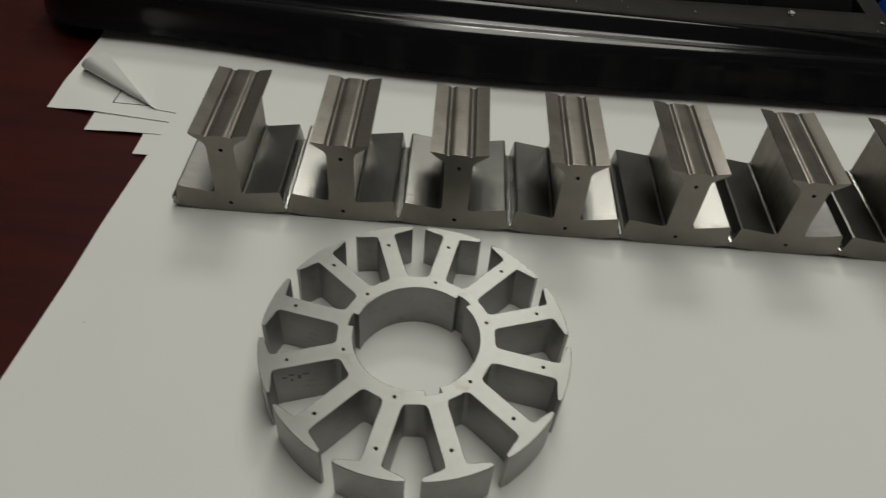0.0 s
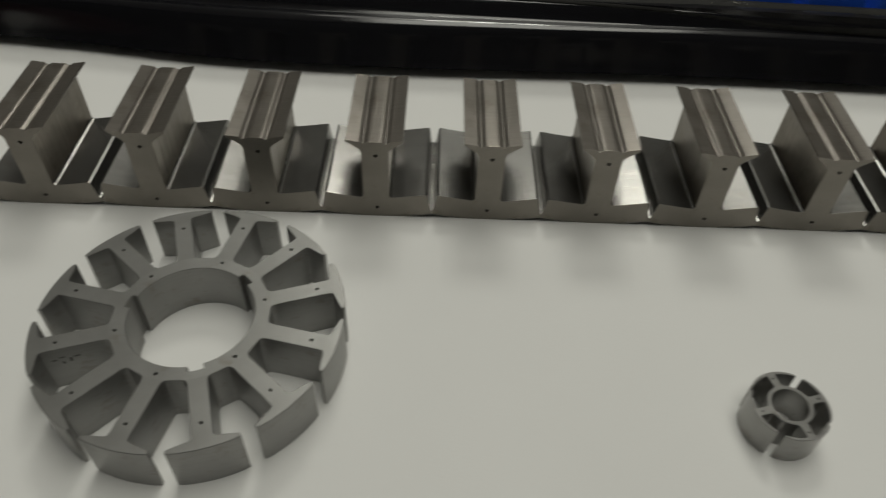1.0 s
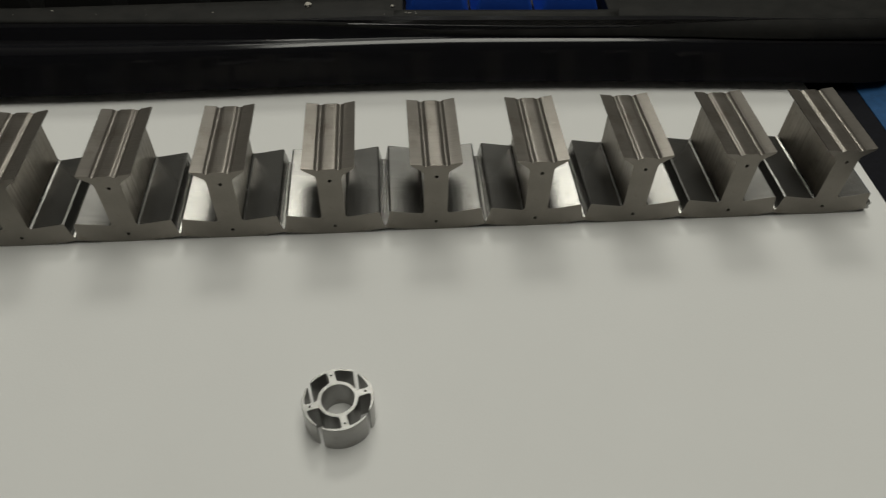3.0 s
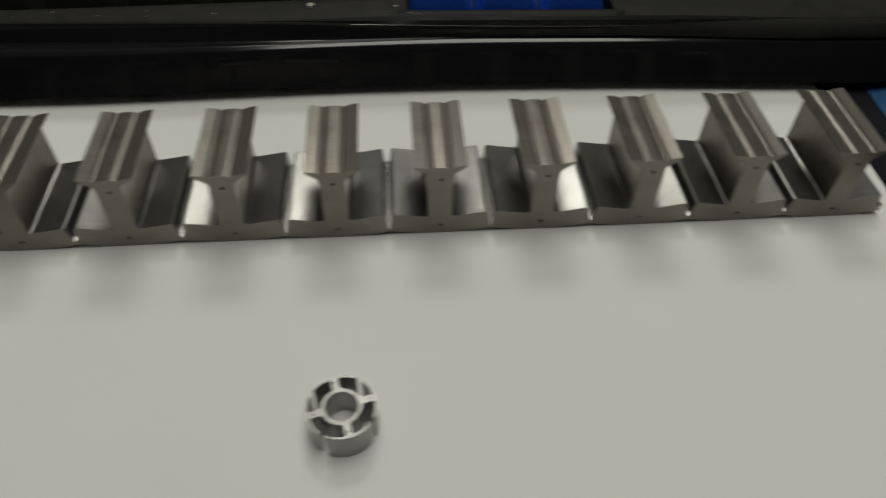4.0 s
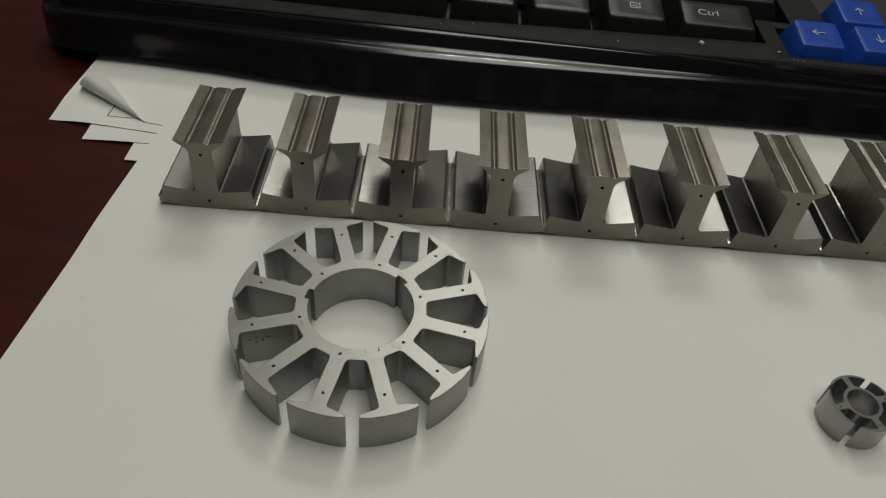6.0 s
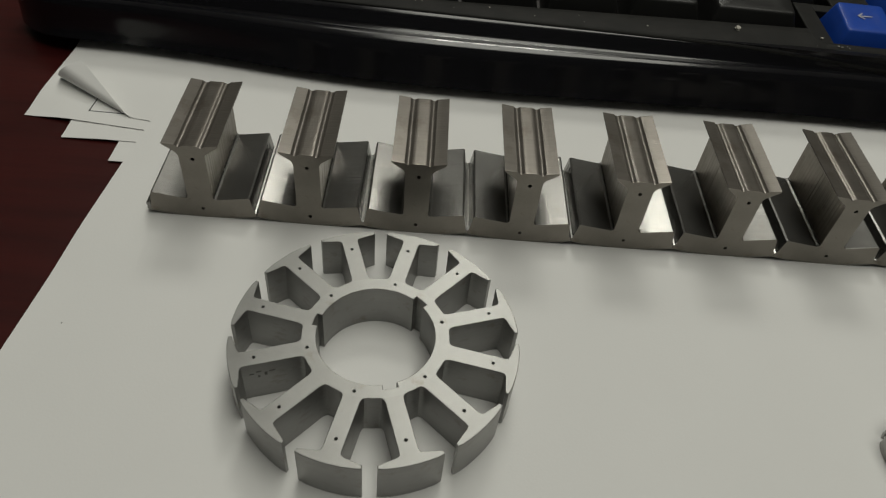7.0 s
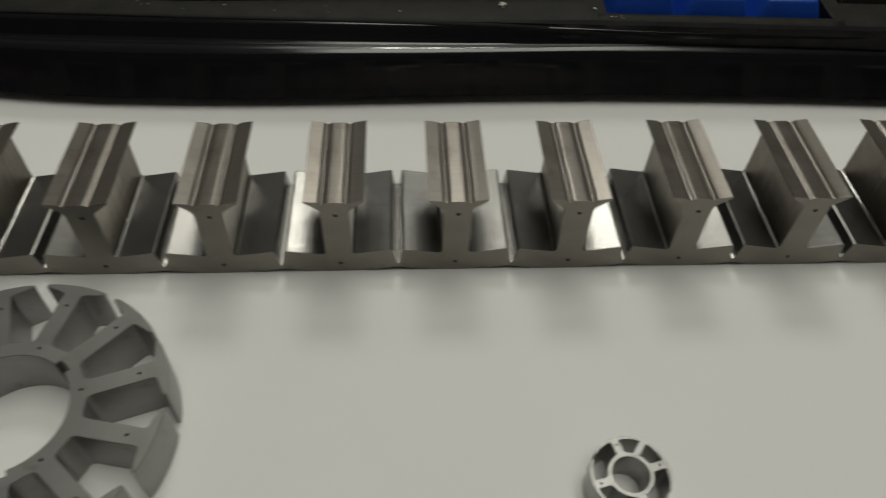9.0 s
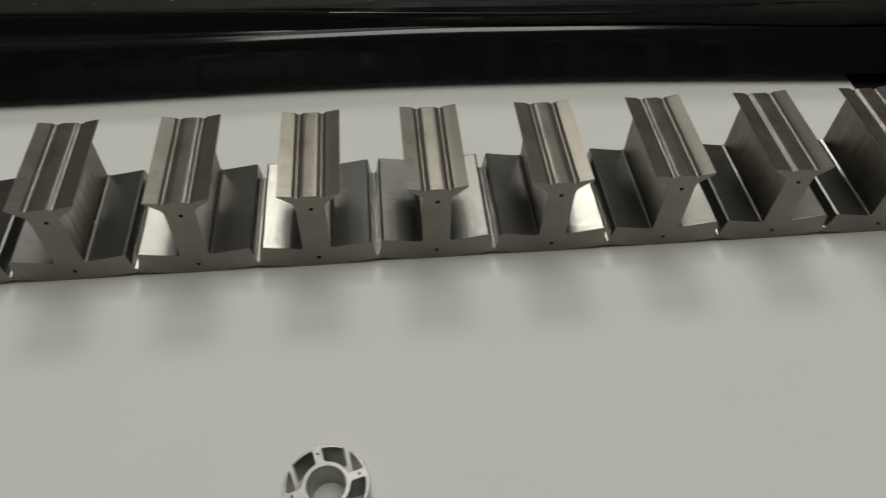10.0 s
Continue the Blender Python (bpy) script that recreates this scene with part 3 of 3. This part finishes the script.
def stator(root, mat, teeth, first, outer, tip_in, shoe_in, hub, bore, half_stem, gap, root_half, fillet, height, bevel, holes, hub_holes=(), notches=(), notch_half=0.0, notch_deep=0.0):
    """Hub and outward teeth of a stator as parts; angles in degrees, lengths in millimetres."""
    pitch = 360 / teeth
    steps = [root_half * k / 3 for k in (-3, -2, -1, 0, 1, 2, 3)]

    def on_joint(x, y):
        a = (math.degrees(math.atan2(y, x)) - first + pitch / 2) % pitch - pitch / 2
        return abs(math.hypot(x, y) - hub) < 0.02 and abs(a) < root_half + 0.05

    rim = []
    for k in range(teeth):
        c = first + pitch * k
        rim += [polar(hub, c + a) for a in steps]
        for q in (1, 2, 3):
            rim.append(polar(hub, c + root_half + (pitch - 2 * root_half) * q / 4))
    inner = [(360 * k / 96, bore) for k in range(96) if not any(abs((360 * k / 96 - q + 180) % 360 - 180) <= notch_half for q in notches)]
    for q in notches:
        inner += [((q - notch_half) % 360, bore), ((q - notch_half + 0.05) % 360, bore + notch_deep), (q % 360, bore + notch_deep * 1.05), ((q + notch_half - 0.05) % 360, bore + notch_deep), ((q + notch_half) % 360, bore)]
    inner.sort(key=lambda p: p[0])
    loops = [rim, [polar(r, a) for a, r in inner]]
    for r, a, size in hub_holes:
        x, y = polar(r, a)
        loops.append(circle(x, y, size * MM, 10))
    part("hub", plate(loops, height * MM, bevel * MM, on_joint), mat, root)

    # one tooth along +x, copied round
    side = []
    foot = polar(hub, root_half)
    stem_root = (hub + fillet) * MM
    side.append(foot)
    for t in (0.33, 0.66, 1.0):
        x = (1 - t) ** 2 * foot[0] + 2 * t * (1 - t) * foot[0] * 1.004 + t * t * stem_root
        y = (1 - t) ** 2 * foot[1] + 2 * t * (1 - t) * half_stem * MM * 1.06 + t * t * half_stem * MM
        side.append((x, y))
    tip = pitch / 2 - gap
    neck = [((shoe_in - fillet) * MM, half_stem * MM), ((shoe_in - 0.3 * fillet) * MM, (half_stem + 0.12 * fillet) * MM), (shoe_in * MM, (half_stem + 0.75 * fillet) * MM)]
    side += neck
    n0 = math.degrees(math.atan2(neck[-1][1], neck[-1][0]))
    r0 = math.hypot(*neck[-1]) / MM
    for q in (0.35, 0.7, 1.0):
        side.append(polar(r0 + (tip_in - r0) * q ** 1.3, n0 + (tip - n0) * q))
    arc = [polar(outer - (0.1 if j in (0, 10) else 0.0), tip - 2 * tip * j / 10) for j in range(11)]
    mirror = [(x, -y) for x, y in reversed(side)]
    loop = side + arc + mirror + [polar(hub, a) for a in steps[1:-1]]
    lone = lambda x, y: abs(math.hypot(x, y) - hub) < 0.02
    me = finish(plate([loop] + [circle(r * MM, 0, size * MM, 10) for r, size in holes], height * MM, bevel * MM, lone), "tooth", mat)
    for k in range(teeth):
        part("tooth", me, mat, root, m=pose(0, 0, 0, 0, 0, first + pitch * k))


def big_stator():
    first = 78.04
    root = tagged(new("ring_stator"), "grey steel stator ring with twelve teeth flat on paper", "motor part")
    root.matrix_world = pose(-0.0881, -0.0362, 0)
    stator(root, RING_STEEL, 12, first, 26.45, 25.75, 24.6, 13.5, 10.85, 1.62, 2.69, 10.5, 0.9, 10.05, 0.1, [(21.9, 0.25)],
           [(12.55, first + 60 * k, 0.26) for k in range(6)], [first - 30.4, first - 150.4, first + 89.6], 6.6, 1.0)
    # worn stamp on the flank of one tooth
    bm = bmesh.new()
    for x, z, w, h in ((18.6, 7.3, 1.1, 0.35), (20.0, 6.4, 0.5, 1.0), (21.0, 7.6, 0.9, 0.35), (21.3, 6.0, 0.4, 0.7), (22.3, 7.1, 0.8, 0.4)):
        box(bm, x * MM, (x + w) * MM, 1.60 * MM, 1.635 * MM, z * MM, (z + h) * MM)
    part("ink_stamp", bm, STAMP, root, "dark worn ink marks", m=pose(0, 0, 0, 0, 0, first + 120))


def small_stator():
    root = tagged(new("small_stator"), "small shiny steel stator ring with four teeth on paper", "motor part")
    root.matrix_world = pose(0.0139, -0.0484, 0)
    stator(root, SMALL_STEEL, 4, 15.0, 6.65, 6.25, 6.0, 3.8, 3.05, 0.72, 4.8, 17.0, 0.35, 6.8, 0.07, [(5.3, 0.16)])


big_stator()
small_stator()


# ---- crumbs ----
def crumb(x, y, z, size, seed, label):
    bm = bmesh.new()
    bmesh.ops.create_icosphere(bm, subdivisions=2, radius=size * MM)
    r = random.Random(seed)
    for v in bm.verts:
        v.co *= r.uniform(0.6, 1.25)
        v.co.z *= 0.5
    ob = part("crumb", bm, CRUMB)
    ob.matrix_world = pose(x * MM, y * MM, (z + size * 0.3) * MM, 0, 0, seed * 40)
    return tagged(ob, label, "crumb", group="crumbs")


crumb(3.7, 72.0, 19.3, 1.0, 1, "pale grey crumb of dust on the black keyboard frame")
crumb(27.6, 70.6, 19.3, 0.5, 2, "pale crumb of dust beside the arrow keys")
crumb(166.0, 33.7, -0.1, 0.7, 5, "white crumb on the blue mouse mat")
crumb(-85.4, 68.4, 15.6, 0.3, 6, "tiny white speck of dust on the glossy keyboard shell")
crumb(33.4, 67.3, 17.4, 0.35, 7, "pale speck of dust at the edge of the keyboard frame")
crumb(37.6, 68.2, 17.6, 0.3, 8, "pale speck of dust at the edge of the keyboard frame")
dirt = crumb(-149.5, -31.3, 0.0, 0.14, 9, "tiny dark speck of dirt on white paper")
dirt.data.materials[0] = STAMP
r = random.Random(7)
for k in range(16):
    u = r.uniform(-95, 30) if k < 9 else r.uniform(24, 36)
    v = r.uniform(10.0, 14.0) if k < 9 else r.uniform(10.4, 12.4)
    p = KB @ Vector((u * MM, v * MM, 0))
    crumb(p.x / MM, p.y / MM, 19.2, r.uniform(0.1, 0.24), 10 + k, "tiny pale speck of dust on the keyboard frame")
